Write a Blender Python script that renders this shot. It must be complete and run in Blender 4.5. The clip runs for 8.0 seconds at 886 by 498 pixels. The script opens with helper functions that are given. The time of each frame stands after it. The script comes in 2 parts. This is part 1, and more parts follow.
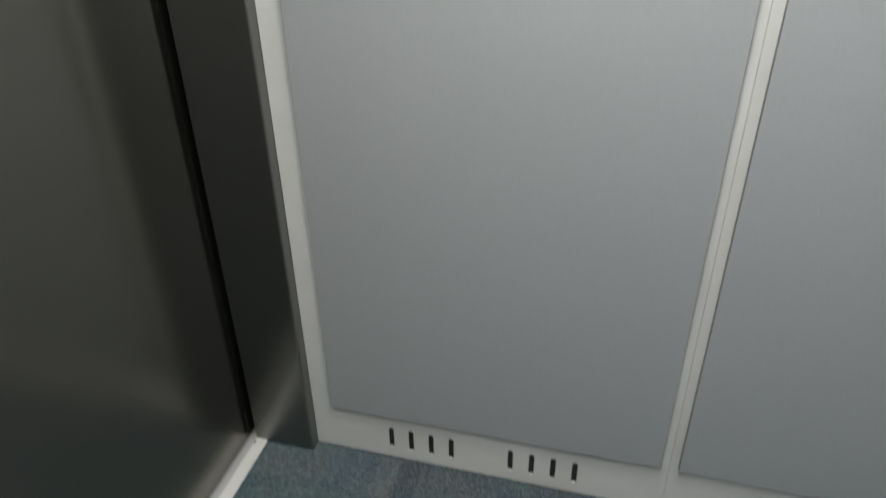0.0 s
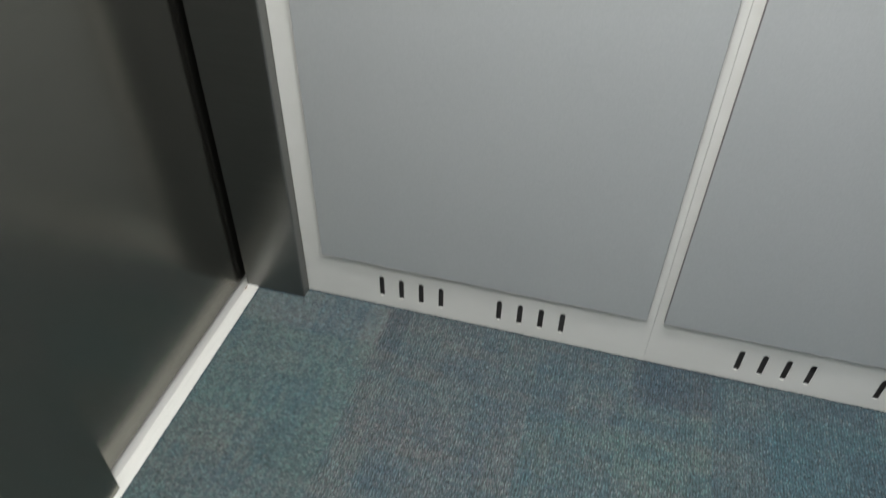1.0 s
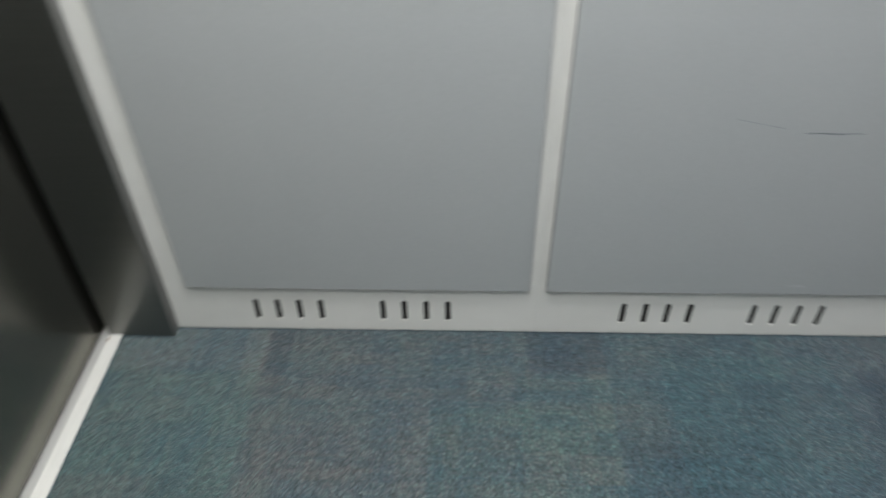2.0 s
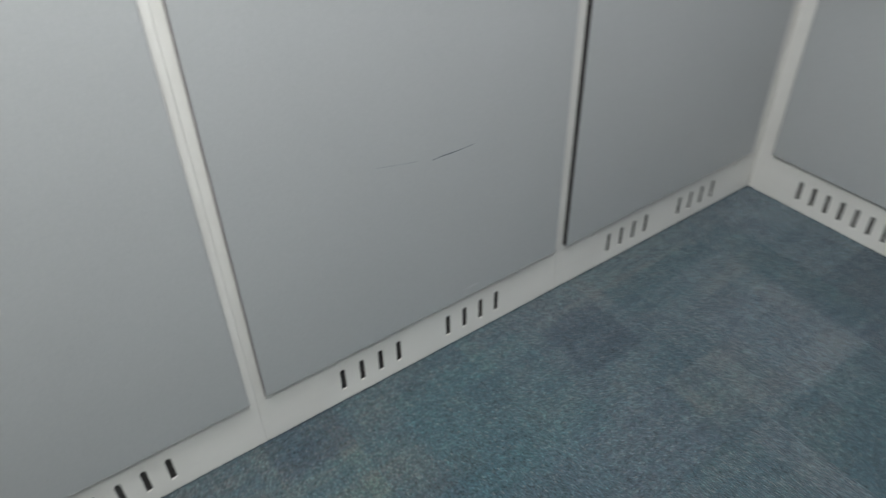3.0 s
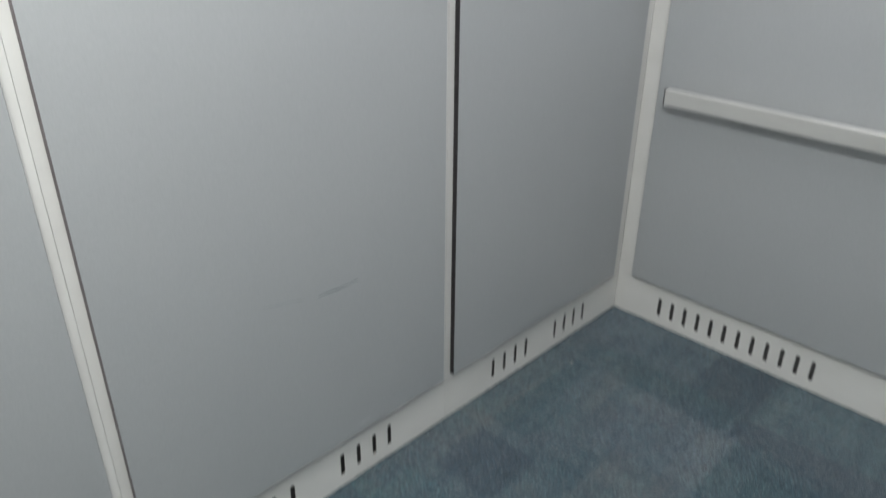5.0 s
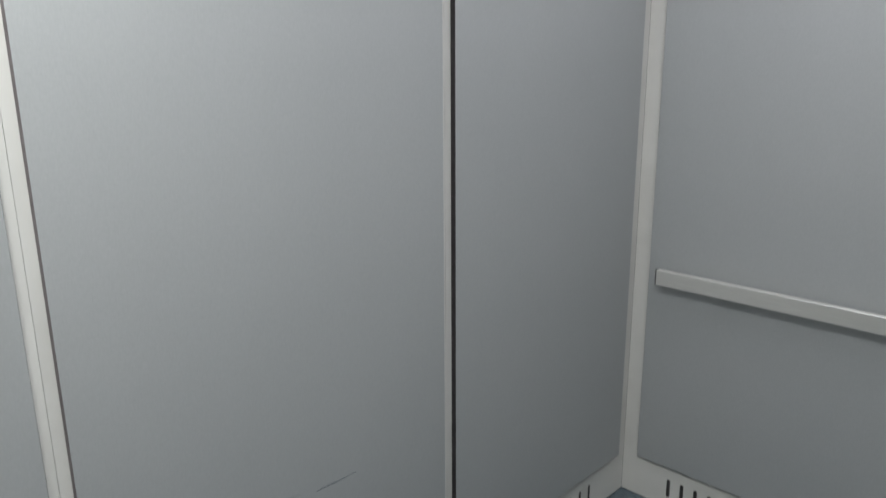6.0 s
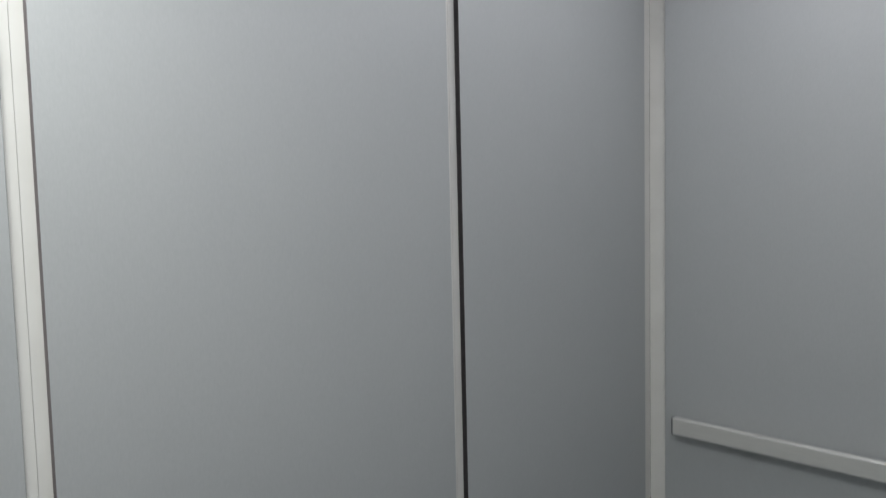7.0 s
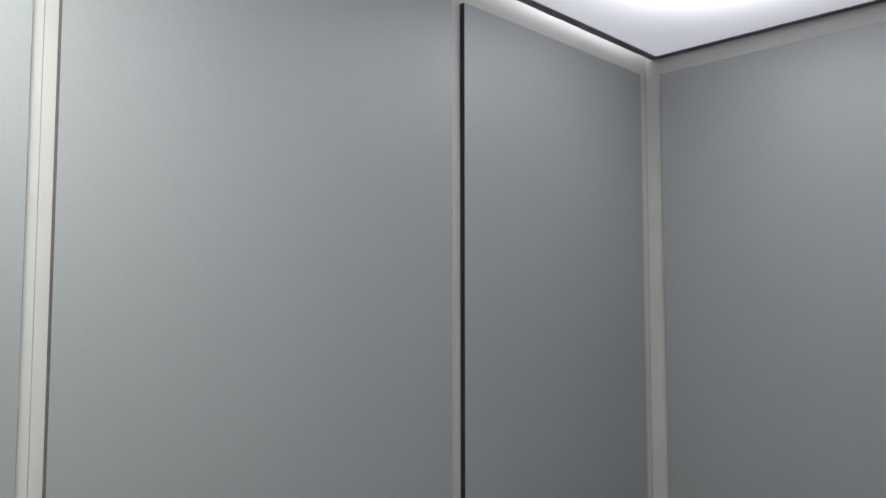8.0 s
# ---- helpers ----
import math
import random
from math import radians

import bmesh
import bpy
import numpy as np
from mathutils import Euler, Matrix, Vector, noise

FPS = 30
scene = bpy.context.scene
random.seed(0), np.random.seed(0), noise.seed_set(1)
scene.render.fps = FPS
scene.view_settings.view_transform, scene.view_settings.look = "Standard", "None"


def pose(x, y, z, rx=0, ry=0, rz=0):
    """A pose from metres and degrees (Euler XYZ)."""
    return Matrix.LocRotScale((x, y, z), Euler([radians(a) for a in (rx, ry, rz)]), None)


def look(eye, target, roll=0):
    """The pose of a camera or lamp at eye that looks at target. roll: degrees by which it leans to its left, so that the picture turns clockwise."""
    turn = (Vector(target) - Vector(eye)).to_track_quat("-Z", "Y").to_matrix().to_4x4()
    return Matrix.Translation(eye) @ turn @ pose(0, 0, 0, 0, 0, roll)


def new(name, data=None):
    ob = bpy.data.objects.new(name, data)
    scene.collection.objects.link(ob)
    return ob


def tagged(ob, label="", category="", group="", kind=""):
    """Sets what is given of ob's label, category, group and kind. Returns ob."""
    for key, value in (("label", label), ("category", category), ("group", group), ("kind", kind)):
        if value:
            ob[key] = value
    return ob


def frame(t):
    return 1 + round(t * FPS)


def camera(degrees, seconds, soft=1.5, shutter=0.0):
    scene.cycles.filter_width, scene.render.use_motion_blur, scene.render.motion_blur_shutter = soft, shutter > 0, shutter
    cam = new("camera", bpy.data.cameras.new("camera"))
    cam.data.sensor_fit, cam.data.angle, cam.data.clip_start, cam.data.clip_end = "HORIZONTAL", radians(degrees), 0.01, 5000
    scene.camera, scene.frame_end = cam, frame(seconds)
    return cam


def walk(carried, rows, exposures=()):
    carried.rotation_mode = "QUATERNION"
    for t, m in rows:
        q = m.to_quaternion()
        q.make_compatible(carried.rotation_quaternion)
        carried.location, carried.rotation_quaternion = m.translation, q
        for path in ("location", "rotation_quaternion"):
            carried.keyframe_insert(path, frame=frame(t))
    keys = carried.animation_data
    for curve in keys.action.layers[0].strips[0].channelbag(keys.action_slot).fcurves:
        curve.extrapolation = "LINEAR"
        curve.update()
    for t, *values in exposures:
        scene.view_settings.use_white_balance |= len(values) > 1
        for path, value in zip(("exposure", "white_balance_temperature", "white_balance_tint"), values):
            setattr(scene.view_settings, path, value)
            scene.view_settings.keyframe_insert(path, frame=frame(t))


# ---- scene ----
cam = camera(62.46, 8.0, soft=1.5, shutter=0.5)
PATH = [
    (0, (-1.994, -1.267, 1.5), (-2.441, 0.366, 0.435), -0.8),
    (0.2, (-1.997, -1.27, 1.482), (-2.414, 0.322, 0.345), -0.4),
    (0.5, (-1.982, -1.275, 1.463), (-2.392, 0.276, 0.268), -0.3),
    (0.7, (-1.992, -1.268, 1.454), (-2.378, 0.233, 0.189), 0.2),
    (1, (-1.99, -1.27, 1.429), (-2.367, 0.166, 0.089), 1.1),
    (1.2, (-1.984, -1.272, 1.418), (-2.362, 0.133, 0.045), 1.4),
    (2.3, (-1.974, -1.187, 1.378), (-1.74, 0.293, 0.053), -1.6),
    (2.5, (-1.985, -1.13, 1.413), (-1.528, 0.276, 0.067), -1.4),
    (2.7, (-1.997, -1.147, 1.405), (-1.338, 0.228, 0.112), -1.6),
    (2.8, (-2.025, -1.135, 1.411), (-1.269, 0.204, 0.131), -0.8),
    (2.9, (-2.038, -1.138, 1.410), (-1.218, 0.184, 0.153), -1.4),
    (3, (-2.061, -1.124, 1.416), (-1.17, 0.165, 0.173), -1.4),
    (3.3, (-2.092, -1.142, 1.398), (-1.047, 0.093, 0.223), -1.7),
    (3.5, (-2.093, -1.156, 1.404), (-0.989, 0.052, 0.255), -0.6),
    (4, (-2.103, -1.181, 1.401), (-0.93, -0.028, 0.264), -0.2),
    (4.5, (-2.097, -1.19, 1.405), (-0.923, -0.036, 0.269), 0.4),
    (4.8, (-2.108, -1.181, 1.415), (-0.883, 0.017, 0.384), 0.3),
    (5, (-2.109, -1.176, 1.429), (-0.84, 0.071, 0.515), 0.5),
    (5.2, (-2.11, -1.192, 1.446), (-0.814, 0.112, 0.659), 0.4),
    (6.3, (-2.11, -1.184, 1.505), (-0.717, 0.198, 1.115), -0.6),
    (6.5, (-2.107, -1.204, 1.514), (-0.718, 0.205, 1.219), -0.7),
    (7, (-2.113, -1.201, 1.55), (-0.714, 0.221, 1.406), -1.3),
    (7.2, (-2.121, -1.204, 1.567), (-0.716, 0.218, 1.516), -1.5),
    (7.5, (-2.125, -1.217, 1.583), (-0.727, 0.211, 1.651), -1.3),
    (7.7, (-2.131, -1.213, 1.606), (-0.733, 0.214, 1.709), -1.0),
    (8, (-2.137, -1.211, 1.612), (-0.733, 0.207, 1.741), -0.0),
]
walk(cam, [(t, look(eye, target, roll)) for t, eye, target, roll in PATH],
     exposures=[(0.0, 0.64, 6600, 10), (1.0, 1.16, 6600, 10), (1.2, 1.21, 6600, 10), (2.5, 1.13, 6500, 10), (4.5, 1.22, 6500, 10), (5.2, 0.92, 6480, 10),
                (6.5, 0.44, 6490, 10), (7.2, 0.23, 6490, 10), (8.0, -0.03, 6490, 10)])

# ---------------------------------------------------------------- plan, metres
M = 0.9                      # one wall module
DEPTH, WIDTH = 3 * M, 2 * M  # cab inside: x from -DEPTH to 0, y from -WIDTH to 0
PAN_TOP = 2.52               # steel pans run on above the ceiling plate
PANEL_D = 0.015              # panels stand proud of the pans by this
PANEL_Z0, PANEL_Z1 = 0.158, 2.325
CEIL_Z = 2.382
SLOT_Z0, SLOT_Z1, SLOT_W = 0.037, 0.106, 0.0134

# ---------------------------------------------------------------- world
world = bpy.data.worlds.new("world")
scene.world = world
world.use_nodes = True
world.node_tree.nodes["Background"].inputs[0].default_value = (0.02, 0.02, 0.02, 1)
world.node_tree.nodes["Background"].inputs[1].default_value = 0.2

# the lamps of the ceiling's milky sheet: a strong pair, and a small one towards the rear corner
LAMP_TINT, SMALL_TINT = (0.968, 1.0, 0.978), (0.995, 0.980, 1.012)
for lamp_x, lamp_y, size, watts, tint in ((-2.05, -0.52, 0.30, 9.0, LAMP_TINT), (-2.05, -1.28, 0.30, 9.0, LAMP_TINT), (-0.55, -0.52, 0.20, 0.90, SMALL_TINT)):
    lamp = new("ceiling_lamp", bpy.data.lights.new("ceiling_lamp", "AREA"))
    lamp.data.shape, lamp.data.size, lamp.data.energy, lamp.data.color = "DISK", size, watts, tint
    lamp.data.spread = radians(169)
    tagged(lamp, "round lamp of the milky ceiling sheet", "ceiling lamp", kind="structure")
    lamp.matrix_world = pose(lamp_x, lamp_y, CEIL_Z + 0.002)


# ---------------------------------------------------------------- materials
def material(name):
    m = bpy.data.materials.new(name)
    m.use_nodes = True
    nt = m.node_tree
    return m, nt, nt.nodes["Principled BSDF"]


def node(nt, kind, **values):
    n = nt.nodes.new(kind)
    for k, v in values.items():
        if k in n.inputs:
            n.inputs[k].default_value = v
    return n


def coords(nt, scale=(1, 1, 1), space="Object"):
    tc = nt.nodes.new("ShaderNodeTexCoord")
    mp = nt.nodes.new("ShaderNodeMapping")
    mp.inputs["Scale"].default_value = scale
    nt.links.new(tc.outputs[space], mp.inputs["Vector"])
    return mp.outputs["Vector"]


def noise_tex(nt, vec, scale, detail=3.0, rough=0.55):
    n = nt.nodes.new("ShaderNodeTexNoise")
    n.inputs["Scale"].default_value = scale
    n.inputs["Detail"].default_value = detail
    n.inputs["Roughness"].default_value = rough
    nt.links.new(vec, n.inputs["Vector"])
    return n.outputs["Fac"]


def ramp(nt, fac, stops):
    r = nt.nodes.new("ShaderNodeValToRGB")
    els = r.color_ramp.elements
    while len(els) < len(stops):
        els.new(0.5)
    for e, (p, c) in zip(els, stops):
        e.position = p
        e.color = (*c, 1) if len(c) == 3 else c
    nt.links.new(fac, r.inputs["Fac"])
    return r.outputs["Color"]


def grey(v):
    return (v, v, v)


def math_node(nt, op, a, b=None, c=None):
    n = nt.nodes.new("ShaderNodeMath")
    n.operation = op
    for i, v in enumerate((a, b, c)):
        if v is None:
            continue
        if isinstance(v, (int, float)):
            n.inputs[i].default_value = v
        else:
            nt.links.new(v, n.inputs[i])
    return n.outputs[0]


def smooth(nt, value, low, high):
    n = nt.nodes.new("ShaderNodeMapRange")
    n.interpolation_type = "SMOOTHSTEP"
    n.inputs["From Min"].default_value, n.inputs["From Max"].default_value = low, high
    nt.links.new(value, n.inputs["Value"])
    return n.outputs["Result"]


def mix_rgb(nt, fac, a, b, kind="MIX"):
    n = nt.nodes.new("ShaderNodeMix")
    n.data_type = "RGBA"
    n.blend_type = kind
    for i, v in ((0, fac), (6, a), (7, b)):
        if isinstance(v, (int, float)):
            n.inputs[i].default_value = v
        elif isinstance(v, tuple):
            n.inputs[i].default_value = (*v, 1)
        else:
            nt.links.new(v, n.inputs[i])
    return n.outputs[2]


def bump(nt, bsdf, height, strength, distance):
    b = nt.nodes.new("ShaderNodeBump")
    b.inputs["Strength"].default_value = strength
    b.inputs["Distance"].default_value = distance
    nt.links.new(height, b.inputs["Height"])
    nt.links.new(b.outputs["Normal"], bsdf.inputs["Normal"])


def panel_material():
    """Silver-grey metallic laminate with a fine upright grain."""
    m, nt, p = material("silver_laminate")
    fine = noise_tex(nt, coords(nt, (420, 420, 110)), 1.0, 3.0)
    cross = noise_tex(nt, coords(nt, (110, 110, 420)), 1.0, 3.0)
    cloud = noise_tex(nt, coords(nt), 2.2, 3.0)
    smear = noise_tex(nt, coords(nt, (9, 9, 3)), 1.0, 4.0)
    weave = math_node(nt, "ADD", math_node(nt, "MULTIPLY", fine, 0.65), math_node(nt, "MULTIPLY", cross, 0.35))
    base = ramp(nt, weave, [(0.3, (0.408, 0.419, 0.417)), (0.7, (0.447, 0.458, 0.456))])
    base = mix_rgb(nt, 0.06, base, ramp(nt, cloud, [(0.3, (0.32, 0.345, 0.36)), (0.7, (0.52, 0.53, 0.53))]))
    nt.links.new(base, p.inputs["Base Color"])
    rough = math_node(nt, "ADD", 0.49, math_node(nt, "MULTIPLY", smear, 0.10))
    nt.links.new(rough, p.inputs["Roughness"])
    p.inputs["Metallic"].default_value = 0.30
    bump(nt, p, weave, 0.05, 0.0004)
    return m


def pan_material():
    """Warm off-white powder coat."""
    m, nt, p = material("ivory_paint")
    grime = noise_tex(nt, coords(nt, (4, 4, 7)), 1.0, 5.0)
    peel = noise_tex(nt, coords(nt), 420, 2.0)
    nt.links.new(ramp(nt, grime, [(0.25, (0.61, 0.60, 0.565)), (0.6, (0.67, 0.66, 0.625))]), p.inputs["Base Color"])
    nt.links.new(math_node(nt, "ADD", 0.34, math_node(nt, "MULTIPLY", grime, 0.15)), p.inputs["Roughness"])
    bump(nt, p, peel, 0.08, 0.0004)
    return m


def edge_material():
    m, nt, p = material("black_edge_band")
    g = noise_tex(nt, coords(nt), 60, 3.0)
    nt.links.new(ramp(nt, g, [(0.3, (0.010, 0.008, 0.009)), (0.7, (0.022, 0.018, 0.020))]), p.inputs["Base Color"])
    p.inputs["Roughness"].default_value = 0.5
    return m


def steel_material(name, low, high, rough, anisotropy):
    """Hairline stainless, brushed level, so that reflections smear up and down; base colour darkened to stand in for a
    dark reflection.
    """
    m, nt, p = material(name)
    hair = noise_tex(nt, coords(nt, (6, 6, 900)), 1.0, 3.0)
    cloud = noise_tex(nt, coords(nt, (3, 3, 1.2)), 1.0, 4.0)
    nt.links.new(ramp(nt, hair, [(0.25, low), (0.75, high)]), p.inputs["Base Color"])
    p.inputs["Metallic"].default_value = 0.97
    nt.links.new(math_node(nt, "ADD", rough, math_node(nt, "MULTIPLY", cloud, 0.07)), p.inputs["Roughness"])
    upright = nt.nodes.new("ShaderNodeCombineXYZ")
    upright.inputs[2].default_value = 1.0
    nt.links.new(upright.outputs[0], p.inputs["Tangent"])
    p.inputs["Anisotropic"].default_value = anisotropy
    bump(nt, p, hair, 0.03, 0.0002)
    return m


def aluminium_material(name, value, rough, metal=0.8, tint=(1, 1, 1)):
    m, nt, p = material(name)
    g = noise_tex(nt, coords(nt, (600, 12, 600)), 1.0, 3.0)
    nt.links.new(ramp(nt, g, [(0.25, tuple(value * 0.85 * c for c in tint)), (0.75, tuple(value * c for c in tint))]), p.inputs["Base Color"])
    p.inputs["Metallic"].default_value = metal
    p.inputs["Roughness"].default_value = rough
    bump(nt, p, g, 0.06, 0.0003)
    return m


# dyed blocks of the carpet: a tint, and the blocks' x0, x1, y0, y1
DYES = [
    ((0.76, 0.78, 0.83), [(-0.25, 0.0, -0.63, -0.43), (-0.38, -0.27, -1.20, -0.62), (-1.05, -0.85, -0.30, -0.11),
                          (-1.82, -1.63, -0.13, 0.0), (-2.455, -2.40, -0.15, 0.0)]),
    ((0.80, 0.90, 0.91), [(-0.36, -0.24, -0.60, -0.09), (-0.80, -0.38, -0.17, -0.095), (-0.88, -0.71, -0.43, -0.35), (-1.09, -0.88, -0.85, -0.64), (-0.80, -0.42, -0.93, -0.74),
                          (-2.63, -2.455, -0.53, -0.42)]),
    ((0.92, 1.02, 1.01), [(-0.26, 0.0, -1.02, -0.64), (-1.50, -1.10, -0.45, -0.07), (-2.83, -2.455, -0.42, -0.14), (-1.85, -1.63, -0.35, -0.14)]),
    ((1.13, 1.05, 1.01), [(-1.0, -0.36, -0.095, 0.0), (-0.92, -0.66, -0.61, -0.43), (-0.90, -0.37, -1.30, -0.94), (-1.60, -1.37, -0.11, 0.0),
                          (-1.63, -1.52, -0.36, -0.17)]),
    ((1.12, 1.07, 1.08), [(-0.23, 0.0, -0.43, 0.0), (-0.58, -0.36, -0.225, -0.175), (-0.66, -0.31, -0.66, -0.34), (-1.31, -0.94, -0.63, -0.41),
                          (-2.83, -2.455, -0.13, 0.0)]),
]


def carpet_material():
    """Teal, slate and grey-brown carpet tile: loop pile in ribs, soft woven blocks, a tone set for each tile."""
    m, nt, p = material("teal_carpet")
    info = nt.nodes.new("ShaderNodeObjectInfo")
    geo = nt.nodes.new("ShaderNodeNewGeometry")

    def noise4(vec, scale, detail, rough):
        n = nt.nodes.new("ShaderNodeTexNoise")
        n.noise_dimensions = "4D"
        n.inputs["Scale"].default_value = scale
        n.inputs["Detail"].default_value = detail
        n.inputs["Roughness"].default_value = rough
        nt.links.new(vec, n.inputs["Vector"])
        nt.links.new(math_node(nt, "MULTIPLY", info.outputs["Random"], 37.0), n.inputs["W"])
        return n.outputs["Fac"]

    def loops(scale):
        """Yarn loops: a cell for each, long in the pile's way."""
        add = nt.nodes.new("ShaderNodeVectorMath")
        add.operation = "ADD"
        comb = nt.nodes.new("ShaderNodeCombineXYZ")
        nt.links.new(math_node(nt, "MULTIPLY", info.outputs["Random"], 53.0), comb.inputs[0])
        nt.links.new(coords(nt, scale), add.inputs[0])
        nt.links.new(comb.outputs[0], add.inputs[1])
        v = nt.nodes.new("ShaderNodeTexVoronoi")
        v.voronoi_dimensions = "2D"
        v.inputs["Scale"].default_value = 1.0
        nt.links.new(add.outputs[0], v.inputs["Vector"])
        split = nt.nodes.new("ShaderNodeSeparateColor")
        nt.links.new(v.outputs["Color"], split.inputs[0])
        return split.outputs, v.outputs["Distance"]

    yarn, away = loops((440, 130, 1))
    tuft = math_node(nt, "SUBTRACT", 1.0, away)
    drift = noise4(coords(nt), 9.0, 3.0, 0.6)
    wave = nt.nodes.new("ShaderNodeTexWave")
    wave.wave_type, wave.bands_direction = "BANDS", "X"
    for k, v in (("Scale", 48.0), ("Distortion", 6.0), ("Detail", 2.0), ("Detail Scale", 2.5)):
        wave.inputs[k].default_value = v
    nt.links.new(coords(nt), wave.inputs["Vector"])
    ribs = wave.outputs["Fac"]
    # woven blocks, their edges broken up by the tufts
    wob = nt.nodes.new("ShaderNodeVectorMath")
    wob.operation = "MULTIPLY_ADD"
    fuzz = nt.nodes.new("ShaderNodeTexNoise")
    fuzz.inputs["Scale"].default_value = 70
    nt.links.new(geo.outputs["Position"], fuzz.inputs["Vector"])
    nt.links.new(fuzz.outputs["Color"], wob.inputs[0])
    wob.inputs[1].default_value = (0.014, 0.014, 0)
    nt.links.new(geo.outputs["Position"], wob.inputs[2])

    def blocks(width, height, offset, squash):
        b = nt.nodes.new("ShaderNodeTexBrick")
        b.offset, b.squash, b.squash_frequency = offset, squash, 3
        for k, v in (("Scale", 1.0), ("Mortar Size", 0.0), ("Mortar Smooth", 1.0), ("Bias", 0.0), ("Brick Width", width), ("Row Height", height)):
            b.inputs[k].default_value = v
        b.inputs["Color1"].default_value, b.inputs["Color2"].default_value = (0, 0, 0, 1), (1, 1, 1, 1)
        nt.links.new(wob.outputs[0], b.inputs["Vector"])
        return b.outputs["Color"]

    own = nt.nodes.new("ShaderNodeSeparateColor")
    nt.links.new(info.outputs["Color"], own.inputs[0])
    tone = math_node(nt, "ADD", math_node(nt, "MULTIPLY", blocks(0.209, 0.139, 0.37, 1.6), 0.15), math_node(nt, "MULTIPLY", blocks(0.139, 0.279, 0.21, 1.4), 0.13))
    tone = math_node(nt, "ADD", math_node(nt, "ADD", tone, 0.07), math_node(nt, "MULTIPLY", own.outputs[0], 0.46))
    tone = math_node(nt, "ADD", tone, math_node(nt, "MULTIPLY", math_node(nt, "SUBTRACT", drift, 0.5), 0.25))
    dash = blocks(0.104, 0.0348, 0.43, 2.2)
    cross = blocks(0.0348, 0.104, 0.31, 2.6)
    tone = math_node(nt, "ADD", tone, math_node(nt, "MULTIPLY", math_node(nt, "SUBTRACT", dash, 0.5), 0.14))
    tone = math_node(nt, "ADD", tone, math_node(nt, "MULTIPLY", math_node(nt, "SUBTRACT", cross, 0.5), 0.10))
    streak = noise4(coords(nt, (10, 130, 1)), 1.0, 3.0, 0.6)
    tone = math_node(nt, "ADD", tone, math_node(nt, "MULTIPLY", math_node(nt, "SUBTRACT", streak, 0.5), 0.55))
    base = ramp(nt, tone, [(0.15, (0.0325, 0.050, 0.066)), (0.40, (0.0475, 0.072, 0.089)),
                           (0.58, (0.0595, 0.086, 0.101)), (0.90, (0.090, 0.104, 0.105))])
    base = mix_rgb(nt, own.outputs[1], base, (0.86, 1.07, 1.03), "MULTIPLY")
    # dyed blocks of the carpet's own design, their edges as ragged as the woven ones
    for tint, rects in DYES:
        nearest = None
        for x0, x1, y0, y1 in rects:
            off, size, out = (nt.nodes.new("ShaderNodeVectorMath") for _ in range(3))
            off.operation, size.operation, out.operation = "SUBTRACT", "ABSOLUTE", "SUBTRACT"
            nt.links.new(wob.outputs[0], off.inputs[0])
            off.inputs[1].default_value = ((x0 + x1) / 2 + 0.007, (y0 + y1) / 2 + 0.007, 0)
            nt.links.new(off.outputs[0], size.inputs[0])
            nt.links.new(size.outputs[0], out.inputs[0])
            out.inputs[1].default_value = ((x1 - x0) / 2, (y1 - y0) / 2, 0)
            axes = nt.nodes.new("ShaderNodeSeparateXYZ")
            nt.links.new(out.outputs[0], axes.inputs[0])
            far = math_node(nt, "MAXIMUM", axes.outputs[0], axes.outputs[1])
            nearest = far if nearest is None else math_node(nt, "MINIMUM", nearest, far)
        inside = smooth(nt, math_node(nt, "MULTIPLY", nearest, -1.0), -0.004, 0.004)
        base = mix_rgb(nt, inside, base, mix_rgb(nt, 1.0, base, tint, "MULTIPLY"))
    dye = math_node(nt, "ADD", math_node(nt, "MULTIPLY", blocks(0.157, 0.0697, 0.58, 1.8), 0.6), math_node(nt, "MULTIPLY", drift, 0.4))
    base = mix_rgb(nt, 0.5, base, ramp(nt, dye, [(0.2, (1.10, 1.0, 0.94)), (0.45, (1.0, 1.0, 1.0)), (0.8, (0.90, 1.03, 1.02))]), "MULTIPLY")
    base = mix_rgb(nt, 1.0, base, ramp(nt, yarn[0], [(0.0, grey(0.58)), (0.5, grey(0.97)), (0.85, grey(1.22)), (1.0, grey(1.60))]), "MULTIPLY")
    base = mix_rgb(nt, 0.5, base, ramp(nt, yarn[1], [(0.1, (1.30, 0.92, 0.98)), (0.4, (0.98, 1.0, 1.06)), (0.7, (0.88, 1.1, 1.02)), (0.95, (1.1, 1.03, 1.0))]), "MULTIPLY")
    base = mix_rgb(nt, 0.7, base, ramp(nt, tuft, [(0.25, grey(0.55)), (0.8, grey(1.15))]), "MULTIPLY")
    fleck = ramp(nt, yarn[2], [(0.965, grey(0.0)), (0.98, grey(0.3))])
    base = mix_rgb(nt, fleck, base, (0.24, 0.25, 0.24))
    base = mix_rgb(nt, 0.62, base, ramp(nt, ribs, [(0.1, grey(0.64)), (0.7, grey(1.36))]), "MULTIPLY")
    nt.links.new(base, p.inputs["Base Color"])
    p.inputs["Roughness"].default_value = 0.95
    p.inputs["Specular IOR Level"].default_value = 0.15
    p.inputs["Sheen Weight"].default_value = 0.2
    bump(nt, p, math_node(nt, "ADD", tuft, math_node(nt, "MULTIPLY", ribs, 0.6)), 0.7, 0.003)
    return m


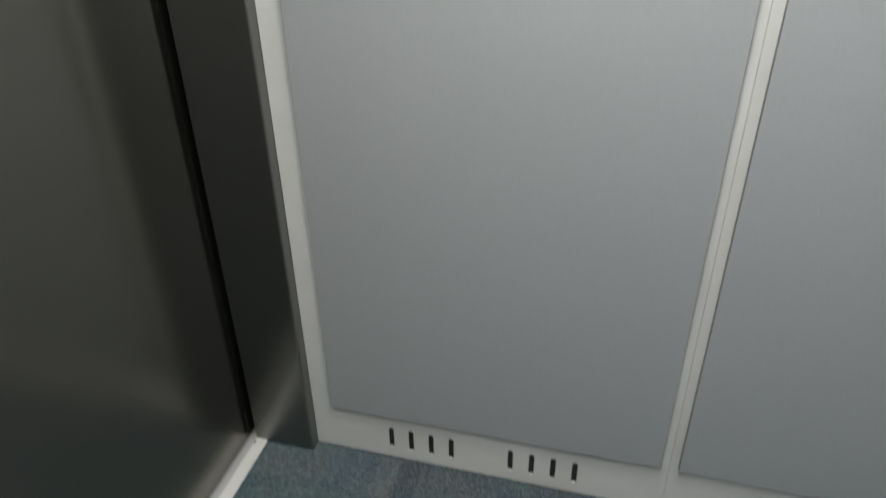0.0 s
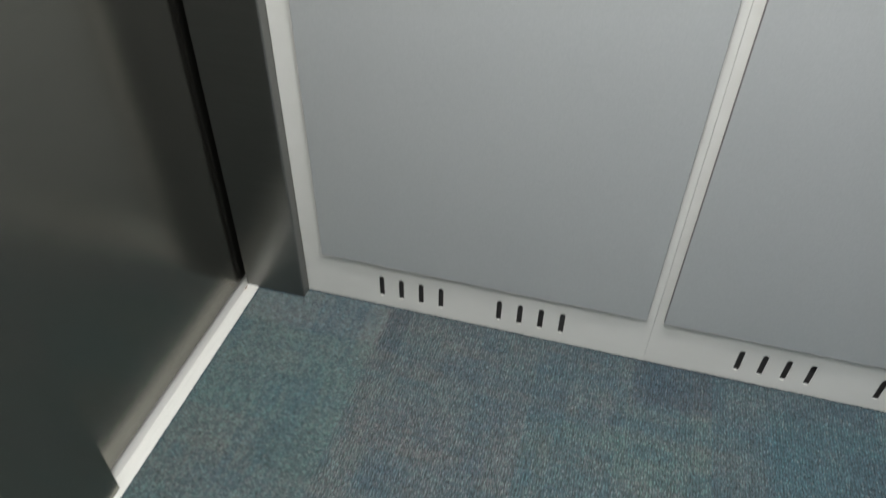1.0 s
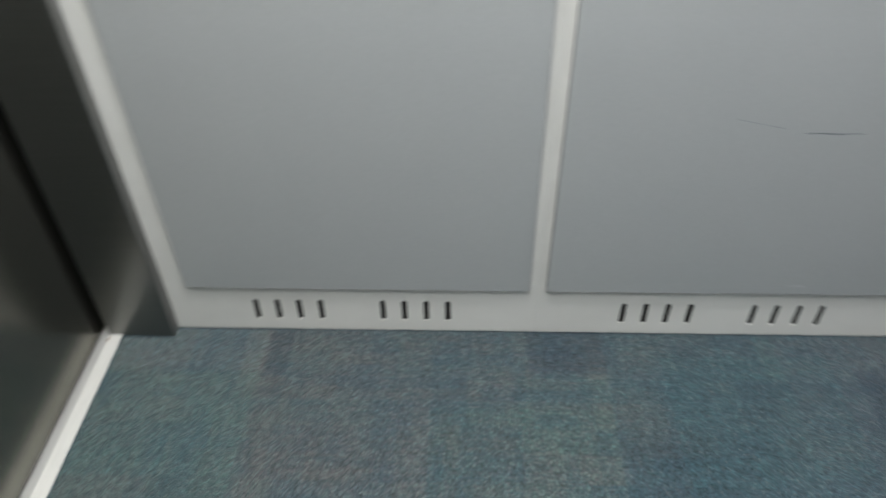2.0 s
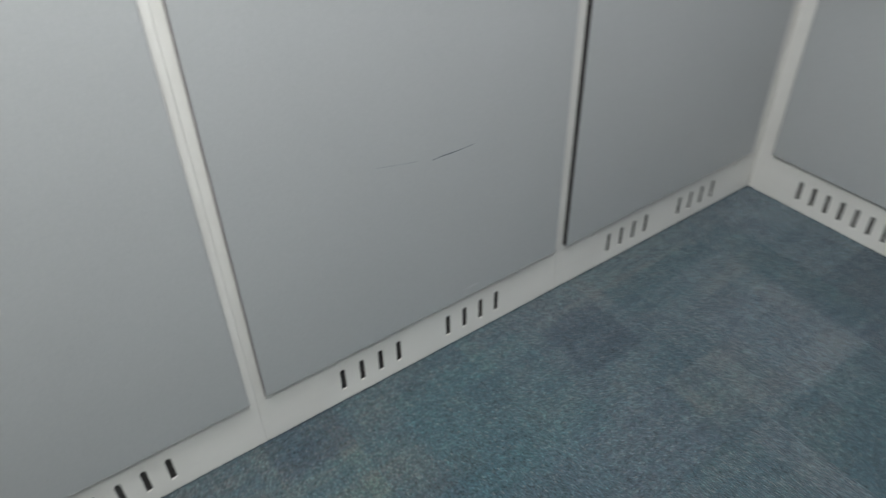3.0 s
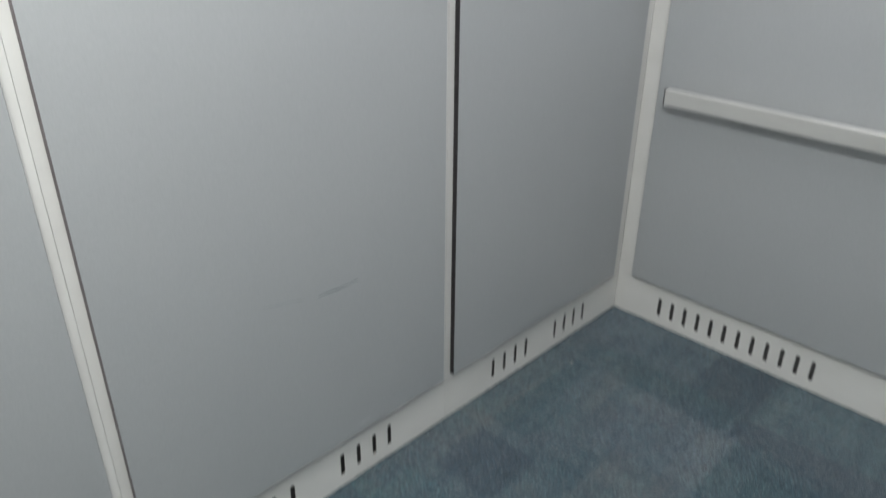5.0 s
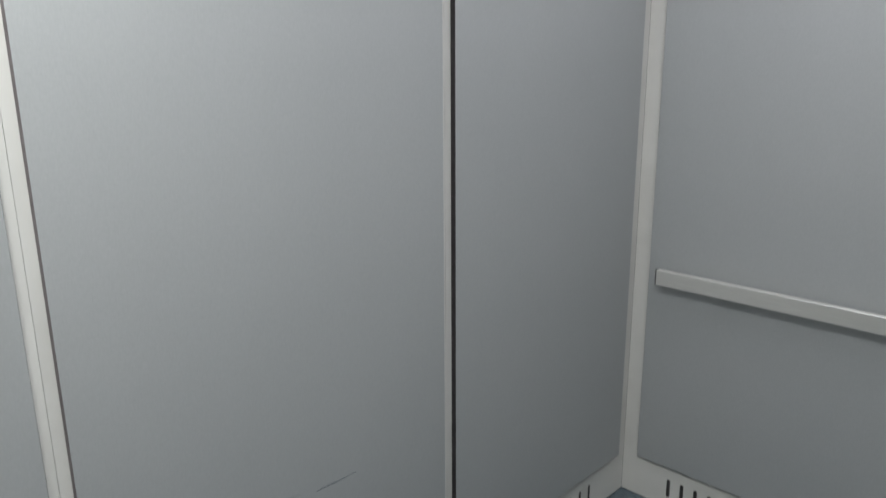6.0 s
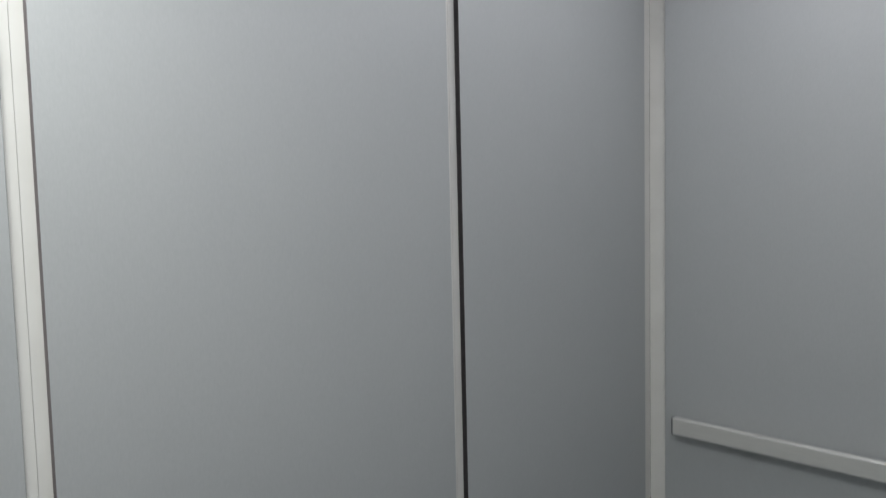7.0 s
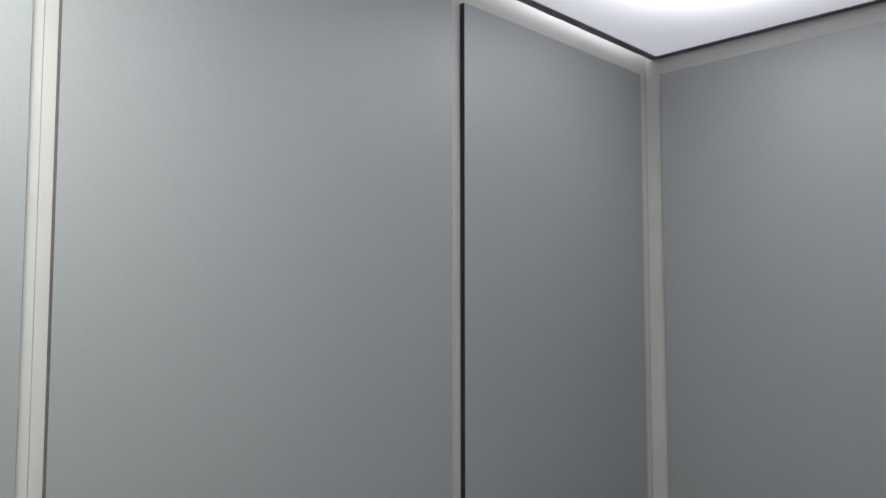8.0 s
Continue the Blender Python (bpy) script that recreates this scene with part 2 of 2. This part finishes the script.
def diffuser_material():
    """Milky ceiling sheet over a pair of strong lamps and a small one near the rear corner: brightest there, dimmer to the edges."""
    m, nt, p = material("lit_opal_sheet")
    p.inputs["Base Color"].default_value = (0.8, 0.81, 0.83, 1)
    p.inputs["Roughness"].default_value = 0.4
    sep = nt.nodes.new("ShaderNodeSeparateXYZ")
    nt.links.new(coords(nt), sep.inputs[0])

    def lamp_spot(x, y, wide, deep):
        dx = math_node(nt, "DIVIDE", math_node(nt, "SUBTRACT", sep.outputs[0], x), wide)
        dy = math_node(nt, "DIVIDE", math_node(nt, "SUBTRACT", sep.outputs[1], y), deep)
        r2 = math_node(nt, "ADD", math_node(nt, "MULTIPLY", dx, dx), math_node(nt, "MULTIPLY", dy, dy))
        return math_node(nt, "EXPONENT", math_node(nt, "MULTIPLY", r2, -0.5))

    wide = lamp_spot(-2.05, -0.9, 0.50, 0.45)
    small = lamp_spot(-0.55, -0.52, 0.17, 0.17)
    glow = math_node(nt, "MULTIPLY", wide, 0.4)
    inset = None
    for axis, half, mid in ((0, 1.33, -1.35), (1, 0.85, -0.9)):
        edge = math_node(nt, "SUBTRACT", half, math_node(nt, "ABSOLUTE", math_node(nt, "SUBTRACT", sep.outputs[axis], mid)))
        step = smooth(nt, edge, 0.0, 0.5)
        inset = step if inset is None else math_node(nt, "MULTIPLY", inset, step)
    level = math_node(nt, "ADD", 0.40, math_node(nt, "MULTIPLY", inset, 0.36))
    level = math_node(nt, "ADD", level, math_node(nt, "MULTIPLY", small, 2.5))
    nt.links.new(mix_rgb(nt, smooth(nt, math_node(nt, "ADD", glow, small), 0.0, 0.9), (0.960, 0.960, 1.050), (0.965, 0.995, 1.015)), p.inputs["Emission Color"])
    nt.links.new(math_node(nt, "ADD", level, glow), p.inputs["Emission Strength"])
    return m


def plain(name, colour, rough=0.5, metal=0.0, spread=0.12, scale=40):
    m, nt, p = material(name)
    g = noise_tex(nt, coords(nt), scale, 4.0)
    nt.links.new(ramp(nt, g, [(0.3, tuple(c * (1 - spread) for c in colour)), (0.7, tuple(c * (1 + spread) for c in colour))]), p.inputs["Base Color"])
    p.inputs["Roughness"].default_value = rough
    p.inputs["Metallic"].default_value = metal
    return m


# both steels carry a missing dark reflection in their low base colours
PANEL, PAN, EDGE, STEEL, CARPET, OPAL = (panel_material(), pan_material(), edge_material(),
                                         steel_material("hairline_steel", (0.202, 0.197, 0.173), (0.240, 0.234, 0.205), 0.19, 0.72),
                                         carpet_material(), diffuser_material())
COLUMN_STEEL = steel_material("satin_column_steel", (0.205, 0.206, 0.200), (0.245, 0.246, 0.238), 0.29, 0.93)
SILL = aluminium_material("ribbed_sill_aluminium", 0.95, 0.38, 0.25, (1.0, 0.985, 0.94))
TRACK = aluminium_material("worn_track_aluminium", 0.72, 0.36, 0.45, (1.0, 0.985, 0.94))
RAIL = aluminium_material("satin_rail_aluminium", 0.74, 0.28, 0.48, (1.0, 0.985, 0.93))
GALV = plain("galvanised_backing", (0.12, 0.117, 0.118), 0.55, 0.3)
# same backing for the side walls, its colour darkened to deepen the slots' shade
SHADED = plain("darkened_backing", (0.06, 0.058, 0.058), 0.6)
CAVITY = plain("dark_cavity_steel", (0.05, 0.05, 0.05), 0.7)
TUBE, _nt, _p = material("lit_tube")
_p.inputs["Emission Color"].default_value = (0.955, 0.965, 1.050, 1)
_p.inputs["Emission Strength"].default_value = 10.0
RIM = plain("dark_bronze_rim", (0.125, 0.103, 0.138), 0.5)
EDGE_WORN = plain("worn_brown_edge_band", (0.15, 0.128, 0.132), 0.5)
RUST = plain("rust_stain", (0.30, 0.20, 0.11), 0.8)
LINT = plain("pale_lint", (0.42, 0.40, 0.36), 0.9)
SCUFF = plain("dark_scuff", (0.12, 0.135, 0.15), 0.6)
FAINT = plain("faint_scuff", (0.335, 0.352, 0.36), 0.55)


# ---------------------------------------------------------------- mesh helpers
def mesh_object(name, bm, mats, parent=None, label=""):
    me = bpy.data.meshes.new(name)
    bmesh.ops.recalc_face_normals(bm, faces=bm.faces)
    bm.to_mesh(me)
    bm.free()
    for m in mats if isinstance(mats, (list, tuple)) else (mats,):
        me.materials.append(m)
    ob = new(name, me)
    if parent is not None:
        ob.parent = parent
    if label:
        ob["label"] = label
    return ob


def part(name, bm, mats, parent, label=""):
    return mesh_object(name, bm, mats, parent, label)


def box_into(bm, x0, x1, y0, y1, z0, z1, bevel=0.0, segments=2, mat=0):
    made = bmesh.ops.create_cube(bm, size=1.0, matrix=Matrix.Translation(((x0 + x1) / 2, (y0 + y1) / 2, (z0 + z1) / 2))
                                 @ Matrix.Diagonal((x1 - x0, y1 - y0, z1 - z0, 1)))
    faces = {f for v in made["verts"] for f in v.link_faces}
    for f in faces:
        f.material_index = mat
    if bevel:
        edges = list({e for v in made["verts"] for e in v.link_edges})
        bmesh.ops.bevel(bm, geom=edges, offset=bevel, segments=segments, profile=0.5, affect="EDGES")
    return bm


def box(*args, **kw):
    return box_into(bmesh.new(), *args, **kw)


def empty(name):
    ob = new(name)
    ob.empty_display_size = 0.1
    return ob


# ---------------------------------------------------------------- wall modules, in their own x (along) and z; the cab lies towards -y
def pan_mesh(width, slots, top=PAN_TOP):
    """A folded steel pan with upright slots in its foot, 1.6 mm thick, with small returns at both seams."""
    bm = bmesh.new()
    g = 0.0004

    def loop(points):
        vs = [bm.verts.new((x, 0, z)) for x, z in points]
        for a, b in zip(vs, vs[1:] + vs[:1]):
            bm.edges.new((a, b))

    loop([(g, 0.0), (width - g, 0.0), (width - g, top), (g, top)])
    r = SLOT_W / 2
    for cx in slots:
        pts = []
        for k in range(9):
            a = math.pi * k / 8
            pts.append((cx + r * math.cos(a), SLOT_Z1 - r + r * math.sin(a)))
        for k in range(9):
            a = math.pi + math.pi * k / 8
            pts.append((cx + r * math.cos(a), SLOT_Z0 + r + r * math.sin(a)))
        loop(pts)
    bmesh.ops.triangle_fill(bm, use_beauty=True, edges=bm.edges[:], normal=(0, -1, 0))
    ext = bmesh.ops.extrude_face_region(bm, geom=bm.faces[:])
    bmesh.ops.translate(bm, vec=(0, 0.0016, 0), verts=[v for v in ext["geom"] if isinstance(v, bmesh.types.BMVert)])
    for x0, x1 in ((g, 0.002), (width - 0.002, width - g)):
        box_into(bm, x0, x1, 0.0016, 0.0158, 0.0, top)
    if slots:  # the foot's folded lip, just seen through the lower end of the slots
        box_into(bm, 0.0024, width - 0.0024, 0.0016, 0.0038, 0.028, SLOT_Z0 + 0.0006)
    return bm


def panel_mesh(x0, x1):
    """A laminate sheet with a black edge band round it."""
    bm = box(x0, x1, -PANEL_D, -0.0005, PANEL_Z0, PANEL_Z1)
    bm.normal_update()
    front = [f for f in bm.faces if f.normal.y < -0.9]
    for f in bm.faces:
        f.material_index = 1
    edges = list(front[0].edges)
    front[0].material_index = 0
    bmesh.ops.bevel(bm, geom=edges, offset=0.0005, segments=1, profile=0.5, affect="EDGES", material=1)
    return bm


SIDE_SLOTS = [0.2135 + 0.05333 * k for k in range(4)] + [0.5265 + 0.05333 * k for k in range(4)]
BACK_SLOTS = [0.177 + 0.0478 * k for k in range(12)]


def wall(name, modules, slots, gaps, m, label, worn=None):
    """A wall of pans and panels. gaps: the bare pan shown at the two ends and at each seam's two sides."""
    root = tagged(empty(name), label, "wall", kind="structure")
    n = len(modules)
    x = 0.0
    for k, width in enumerate(modules):
        pan = part("pan", pan_mesh(width, slots if slots else []), PAN, root, "ivory painted steel pan with slotted foot")
        pan.location.x = x
        lo = gaps[0] if k == 0 else gaps[1]
        hi = gaps[3] if k == n - 1 else gaps[2]
        panel = part("panel", panel_mesh(x + lo, x + width - hi), [PANEL, EDGE_WORN if k == worn else EDGE], root, "silver-grey laminate panel")
        x += width
    part("backing", box(0, x, 0.016, 0.06, -0.02, PAN_TOP), SHADED if slots is SIDE_SLOTS else GALV, root, "grey galvanised backing behind the slots")
    root.matrix_world = m
    return root


wall_side = wall("wall_side", [M, M, M], SIDE_SLOTS, (0.060, 0.020, 0.020, 0.057), pose(-DEPTH, 0, 0),
                 "lift side wall of grey panels on ivory pans", worn=1)
wall_back = wall("wall_back", [0.917, 0.883], BACK_SLOTS, (0.061, 0.017, 0.017, 0.058), pose(0, 0, 0, 0, 0, -90),
                 "lift rear wall of grey panels on ivory pans")
wall_far = wall("wall_far", [M, M, M], SIDE_SLOTS, (0.057, 0.020, 0.020, 0.060), pose(0, -WIDTH, 0, 0, 0, 180),
                "opposite lift side wall of grey panels")

# ---------------------------------------------------------------- floor
floor = tagged(mesh_object("floor", box(-2.835, 0.0, -WIDTH, 0.0, -0.04, -0.006), CAVITY),
               "lift floor laid with teal and slate carpet tiles", "floor", kind="structure")


# ---------------------------------------------------------------- entrance
SILL_X0, SILL_X1 = -2.868, -2.835
LEAF1_X, LEAF2_X, LEAF_EDGE = -2.886, -2.846, -0.666


def column_mesh(y_wall, y_face):
    bm = box(-2.868, -2.7005, min(y_wall, y_face), max(y_wall, y_face), 0.0, PAN_TOP)
    inner = y_face + 0.012 * (1 if y_wall > y_face else -1)
    box_into(bm, -2.876, -2.868, min(y_wall, inner), max(y_wall, inner), 0.001, PAN_TOP)  # rebate towards the leaf
    edges = [e for e in bm.edges if all(abs(v.co.x + 2.7005) < 1e-4 and abs(v.co.y - y_face) < 1e-4 for v in e.verts)]
    bmesh.ops.bevel(bm, geom=edges, offset=0.004, segments=3, profile=0.5, affect="EDGES")
    return bm


column = tagged(mesh_object("door_column", column_mesh(0.03, -0.031), COLUMN_STEEL),
                "dark brushed stainless entrance column beside the door", "door frame", kind="structure")
front_return = tagged(mesh_object("wall_front", box(-2.864, -2.7005, -WIDTH - 0.03, -1.335, 0.0, PAN_TOP, bevel=0.003), STEEL),
                      "brushed stainless front return wall", "wall", kind="structure")
header = tagged(mesh_object("door_header", box(-2.864, -2.7005, -1.334, -0.032, 2.1, PAN_TOP, bevel=0.003), STEEL),
                "brushed stainless panel over the lift door", "door frame", kind="structure")

door = tagged(empty("door_1"), "closed dark brushed stainless sliding lift door", "door", kind="structure")
part("leaf", box(LEAF1_X - 0.03, LEAF1_X, -0.72, 0.02, 0.012, 2.14, bevel=0.0015), STEEL, door)
part("leaf", box(LEAF2_X - 0.026, LEAF2_X, -1.36, LEAF_EDGE, 0.006, 2.14, bevel=0.0003), STEEL, door)

sill = tagged(empty("sill"), "pale ribbed aluminium threshold along the lift door", "door sill", kind="structure")


def sill_mesh():
    bm = box(SILL_X0, SILL_X1, -1.36, 0.02, -0.03, 0.001)
    for k in range(6):
        x = SILL_X0 + 0.0008 + k * 0.0055
        box_into(bm, x, x + 0.0034, -1.36, 0.02, 0.001, 0.0045)
    return bm


part("ribbed_tread", sill_mesh(), SILL, sill)
part("track", box(-2.8975, SILL_X0 - 0.0004, -1.36, 0.02, -0.03, 0.0005, bevel=0.001), TRACK, sill, "worn grey aluminium door track")
part("groove", box(-2.95, -2.898, -1.36, 0.02, -0.05, -0.009), CAVITY, sill, "dark running groove")
lobby = tagged(mesh_object("wall_lobby", box(-3.02, -2.96, -WIDTH - 0.1, 0.1, -0.03, PAN_TOP), CAVITY),
               "dark landing side of the lift door", "wall", kind="structure")

# ---------------------------------------------------------------- ceiling
GAP = 0.025                 # open slot along both side walls; the rim meets the rear and front walls
ceiling = tagged(empty("ceiling"), "suspended opal light ceiling in a dark metal rim", "ceiling", kind="structure")
part("opal_sheet", box(-DEPTH + 0.012, -0.012, -WIDTH + GAP + 0.017, -GAP - 0.017, CEIL_Z + 0.004, CEIL_Z + 0.009), OPAL, ceiling,
     "glowing milky sheet, brightest under its lights")


def rim_mesh():
    bm = bmesh.new()
    x0, x1, y0, y1, w, v, z0, z1 = -DEPTH + 0.001, -0.002, -WIDTH + GAP, -GAP, 0.024, 0.016, CEIL_Z, CEIL_Z + 0.03
    box_into(bm, x0, x1, y0, y0 + w, z0, z1)
    box_into(bm, x0, x1, y1 - w, y1, z0, z1)
    box_into(bm, x0, x0 + v, y0 + w, y1 - w, z0, z1)
    box_into(bm, x1 - v, x1, y0 + w, y1 - w, z0, z1)
    return bm


part("rim", rim_mesh(), RIM, ceiling, "dark bronze rim")
for y in (-0.050, -WIDTH + 0.050):
    part("tube", box(-2.6, -0.06, y - 0.013, y + 0.013, 2.455, 2.481, bevel=0.008, segments=3), TUBE, ceiling, "lit tube above the sheet")
part("roof", box(-3.02, 0.06, -WIDTH - 0.1, 0.1, PAN_TOP, PAN_TOP + 0.03), PAN, ceiling)

# ---------------------------------------------------------------- handrail
rail = tagged(empty("handrail"), "flat satin aluminium handrail on the rear wall", "handrail")
part("bar", box(-0.068, -0.047, -1.686, -0.1130, 0.8020, 0.8512, bevel=0.0025, segments=3), RAIL, rail)
part("end_cap", box(-0.0677, -0.0473, -0.1130, -0.1106, 0.8023, 0.8509, bevel=0.0006), EDGE, rail, "dark plastic end cap")
for y in (-0.35, -0.9, -1.45):
    part("bracket", box(-0.047, -PANEL_D, y - 0.02, y + 0.02, 0.806, 0.823, bevel=0.002), RAIL, rail)

# ---------------------------------------------------------------- scuffs on the panels, each a thin smear of rubber
def smear(name, points, width, mat, parent, label):
    """A tapered smear along points (x, z) on the side wall's panel, in the wall's own axes."""
    bm = bmesh.new()
    n = len(points)
    rows = []
    for k, (x, z) in enumerate(points):
        w = width * (0.25 + 0.75 * math.sin(math.pi * (k + 0.5) / n))
        rows.append([bm.verts.new((x, -PANEL_D - 0.0004, z + d * w)) for d in (-0.5, 0.5)])
    for a, b in zip(rows, rows[1:]):
        bm.faces.new((a[0], b[0], b[1], a[1]))
    return part(name, bm, mat, parent, label)


panels = [ob for ob in wall_side.children if ob.name.startswith("panel")]
middle = panels[1]
X = DEPTH
smear("scuff", [(X - 1.316 + 0.018 * k, 0.5985 + 0.0008 * math.sin(k * 1.3)) for k in range(6)], 0.0030, SCUFF, middle, "thin dark scuff")
smear("scuff", [(X - 1.226 + 0.011 * k, 0.5985 + 0.0002 * k) for k in range(3)], 0.0014, SCUFF, middle, "fading end of the scuff")
smear("scuff", [(X - 1.455 + 0.02 * k, 0.630 - 0.0042 * k) for k in range(6)], 0.0030, FAINT, middle, "faint scuff")
smear("scuff", [(X - 1.071 + 0.0006 * k, 0.648 - 0.005 * k) for k in range(5)], 0.0012, FAINT, middle, "faint scuff")
SMUDGE = plain("pale_smudge", (0.455, 0.468, 0.470), 0.5)
smear("smudge", [(X - 1.235 + 0.008 * k, 0.186 + 0.0006 * math.sin(2.1 * k)) for k in range(7)], 0.006, SMUDGE, middle, "faint pale smudge")
rear = [ob for ob in wall_back.children if ob.name.startswith("panel")][0]
smear("scuff", [(0.3215 + 0.0007 * k, 0.276 - 0.005 * k) for k in range(5)], 0.0016, SCUFF, rear, "small dark nick")


def patch(x, y, z, length, width, turn, seed):
    """A thin flat blot with an uneven outline."""
    rng = random.Random(seed)
    bm = bmesh.new()
    ring = []
    for k in range(14):
        a = 2 * math.pi * k / 14
        r = rng.uniform(0.65, 1.1)
        px, py = length / 2 * r * math.cos(a), width / 2 * r * math.sin(a)
        ring.append(bm.verts.new((x + px * math.cos(turn) - py * math.sin(turn), y + px * math.sin(turn) + py * math.cos(turn), z)))
    bm.faces.new(ring)
    return bm


bm = patch(-2.8650, -0.047, 0.0046, 0.005, 0.016, 0.1, 3)
part("stain", bm, RUST, sill, "small rust-brown stain")


def lint_mesh():
    """A curl of pale fibre: a thin bent ribbon."""
    rng = random.Random(11)
    bm = bmesh.new()
    rows = []
    for k in range(9):
        a = k / 8
        x, y = 0.014 * a + 0.003 * math.sin(5 * a), 0.006 * math.sin(3.4 * a)
        z = 0.0012 + 0.0022 * math.sin(math.pi * a)
        w = 0.0011 * (0.6 + 0.5 * rng.random())
        rows.append([bm.verts.new((x, y - w, z)), bm.verts.new((x, y + w, z + 0.0006)), bm.verts.new((x, y, z - 0.001))])
    for p, q in zip(rows, rows[1:]):
        for i in range(3):
            j = (i + 1) % 3
            bm.faces.new((p[i], q[i], q[j], p[j]))
    bm.faces.new(rows[0])
    bm.faces.new(rows[-1][::-1])
    return bm


lint = tagged(mesh_object("lint", lint_mesh(), LINT), "pale curl of lint lying on the carpet", "lint")
lint.matrix_world = pose(-0.414, -0.107, 0, 0, 0, 25)

# ---------------------------------------------------------------- carpet tiles, quarter-turned in turn
SEAMS_X = [-2.835, -2.468, -2.05, -1.632, -1.214, -0.796, -0.378, 0.0]
SEAMS_Y = [-WIDTH, -1.488, -1.07, -0.652, -0.234, 0.0]
# tone set for each tile, mostly higher towards the door
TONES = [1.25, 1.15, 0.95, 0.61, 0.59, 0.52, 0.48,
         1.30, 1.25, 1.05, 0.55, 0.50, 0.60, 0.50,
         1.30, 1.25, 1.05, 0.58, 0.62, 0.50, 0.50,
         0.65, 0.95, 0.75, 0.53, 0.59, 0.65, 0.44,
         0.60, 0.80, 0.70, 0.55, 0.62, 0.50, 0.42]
TEALS = [0.6, 0.1, 0.2, 0.5, 0.1, 0.4, 0.4,
         0.6, 0.0, 0.6, 0.5, 0.3, 0.2, 0.4,
         0.8, 0.1, 0.5, 0.6, 0.2, 0.4, 0.4,
         0.7, 0.2, 0.5, 0.6, 0.4, 0.2, 0.3,
         0.6, 0.3, 0.5, 0.4, 0.2, 0.5, 0.4]


def tile_mesh(w, h):
    bm = box(-w / 2, w / 2, -h / 2, h / 2, -0.0058, 0.0)
    top = [e for e in bm.edges if all(v.co.z > -0.001 for v in e.verts)]
    bmesh.ops.bevel(bm, geom=top, offset=0.0003, segments=1, profile=0.5, affect="EDGES")
    return bm


for r in range(5):
    for c in range(7):
        x0, x1, y0, y1 = SEAMS_X[c], SEAMS_X[c + 1], SEAMS_Y[r], SEAMS_Y[r + 1]
        turned = c == 0 or (c + r) % 2 == 1 and c > 3
        w, h = x1 - x0 - 0.0001, y1 - y0 - 0.0001
        tile = part("carpet_tile", tile_mesh(h, w) if turned else tile_mesh(w, h), CARPET, floor)
        tile.matrix_world = pose((x0 + x1) / 2, (y0 + y1) / 2, 0, 0, 0, 90 if turned else 0)
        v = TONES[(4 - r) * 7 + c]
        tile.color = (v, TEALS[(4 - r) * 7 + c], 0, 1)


def fringe_mesh():
    """Loose tufts of pile that stand against the walls and along the threshold."""
    rng = random.Random(5)
    verts, faces = [], []

    def tuft(x, y, nx, ny):
        h, w = rng.uniform(0.0015, 0.0055), rng.uniform(0.0012, 0.0026)
        lean = rng.uniform(-0.003, 0.003)
        tx, ty = -ny, nx
        o = rng.uniform(0.0004, 0.004)
        x, y = x + nx * o, y + ny * o
        k = len(verts)
        verts.extend([(x - tx * w, y - ty * w, -0.001), (x + tx * w, y + ty * w, -0.001), (x + nx * w, y + ny * w, -0.001),
                      (x + tx * lean, y + ty * lean, h)])
        faces.extend([(k, k + 1, k + 3), (k + 1, k + 2, k + 3), (k + 2, k, k + 3)])

    for _ in range(4200):
        tuft(-2.70 * rng.random(), 0.0, 0, -1)
    for _ in range(2600):
        tuft(0.0, -WIDTH * rng.random(), -1, 0)
    for _ in range(1500):
        tuft(-2.835 , -0.031 - 1.30 * rng.random(), 1, 0)
    for _ in range(300):
        tuft(-2.835 + 0.134 * rng.random(), -0.031, 0, -1)
    me = bpy.data.meshes.new("pile_fringe")
    me.from_pydata(verts, [], faces)
    me.materials.append(CARPET)
    return me


fringe = new("pile_fringe", fringe_mesh())
fringe.color = (0.5, 0.5, 0.5, 1)
tagged(fringe, "loose teal carpet tufts against the skirting", "carpet pile", kind="stuff")
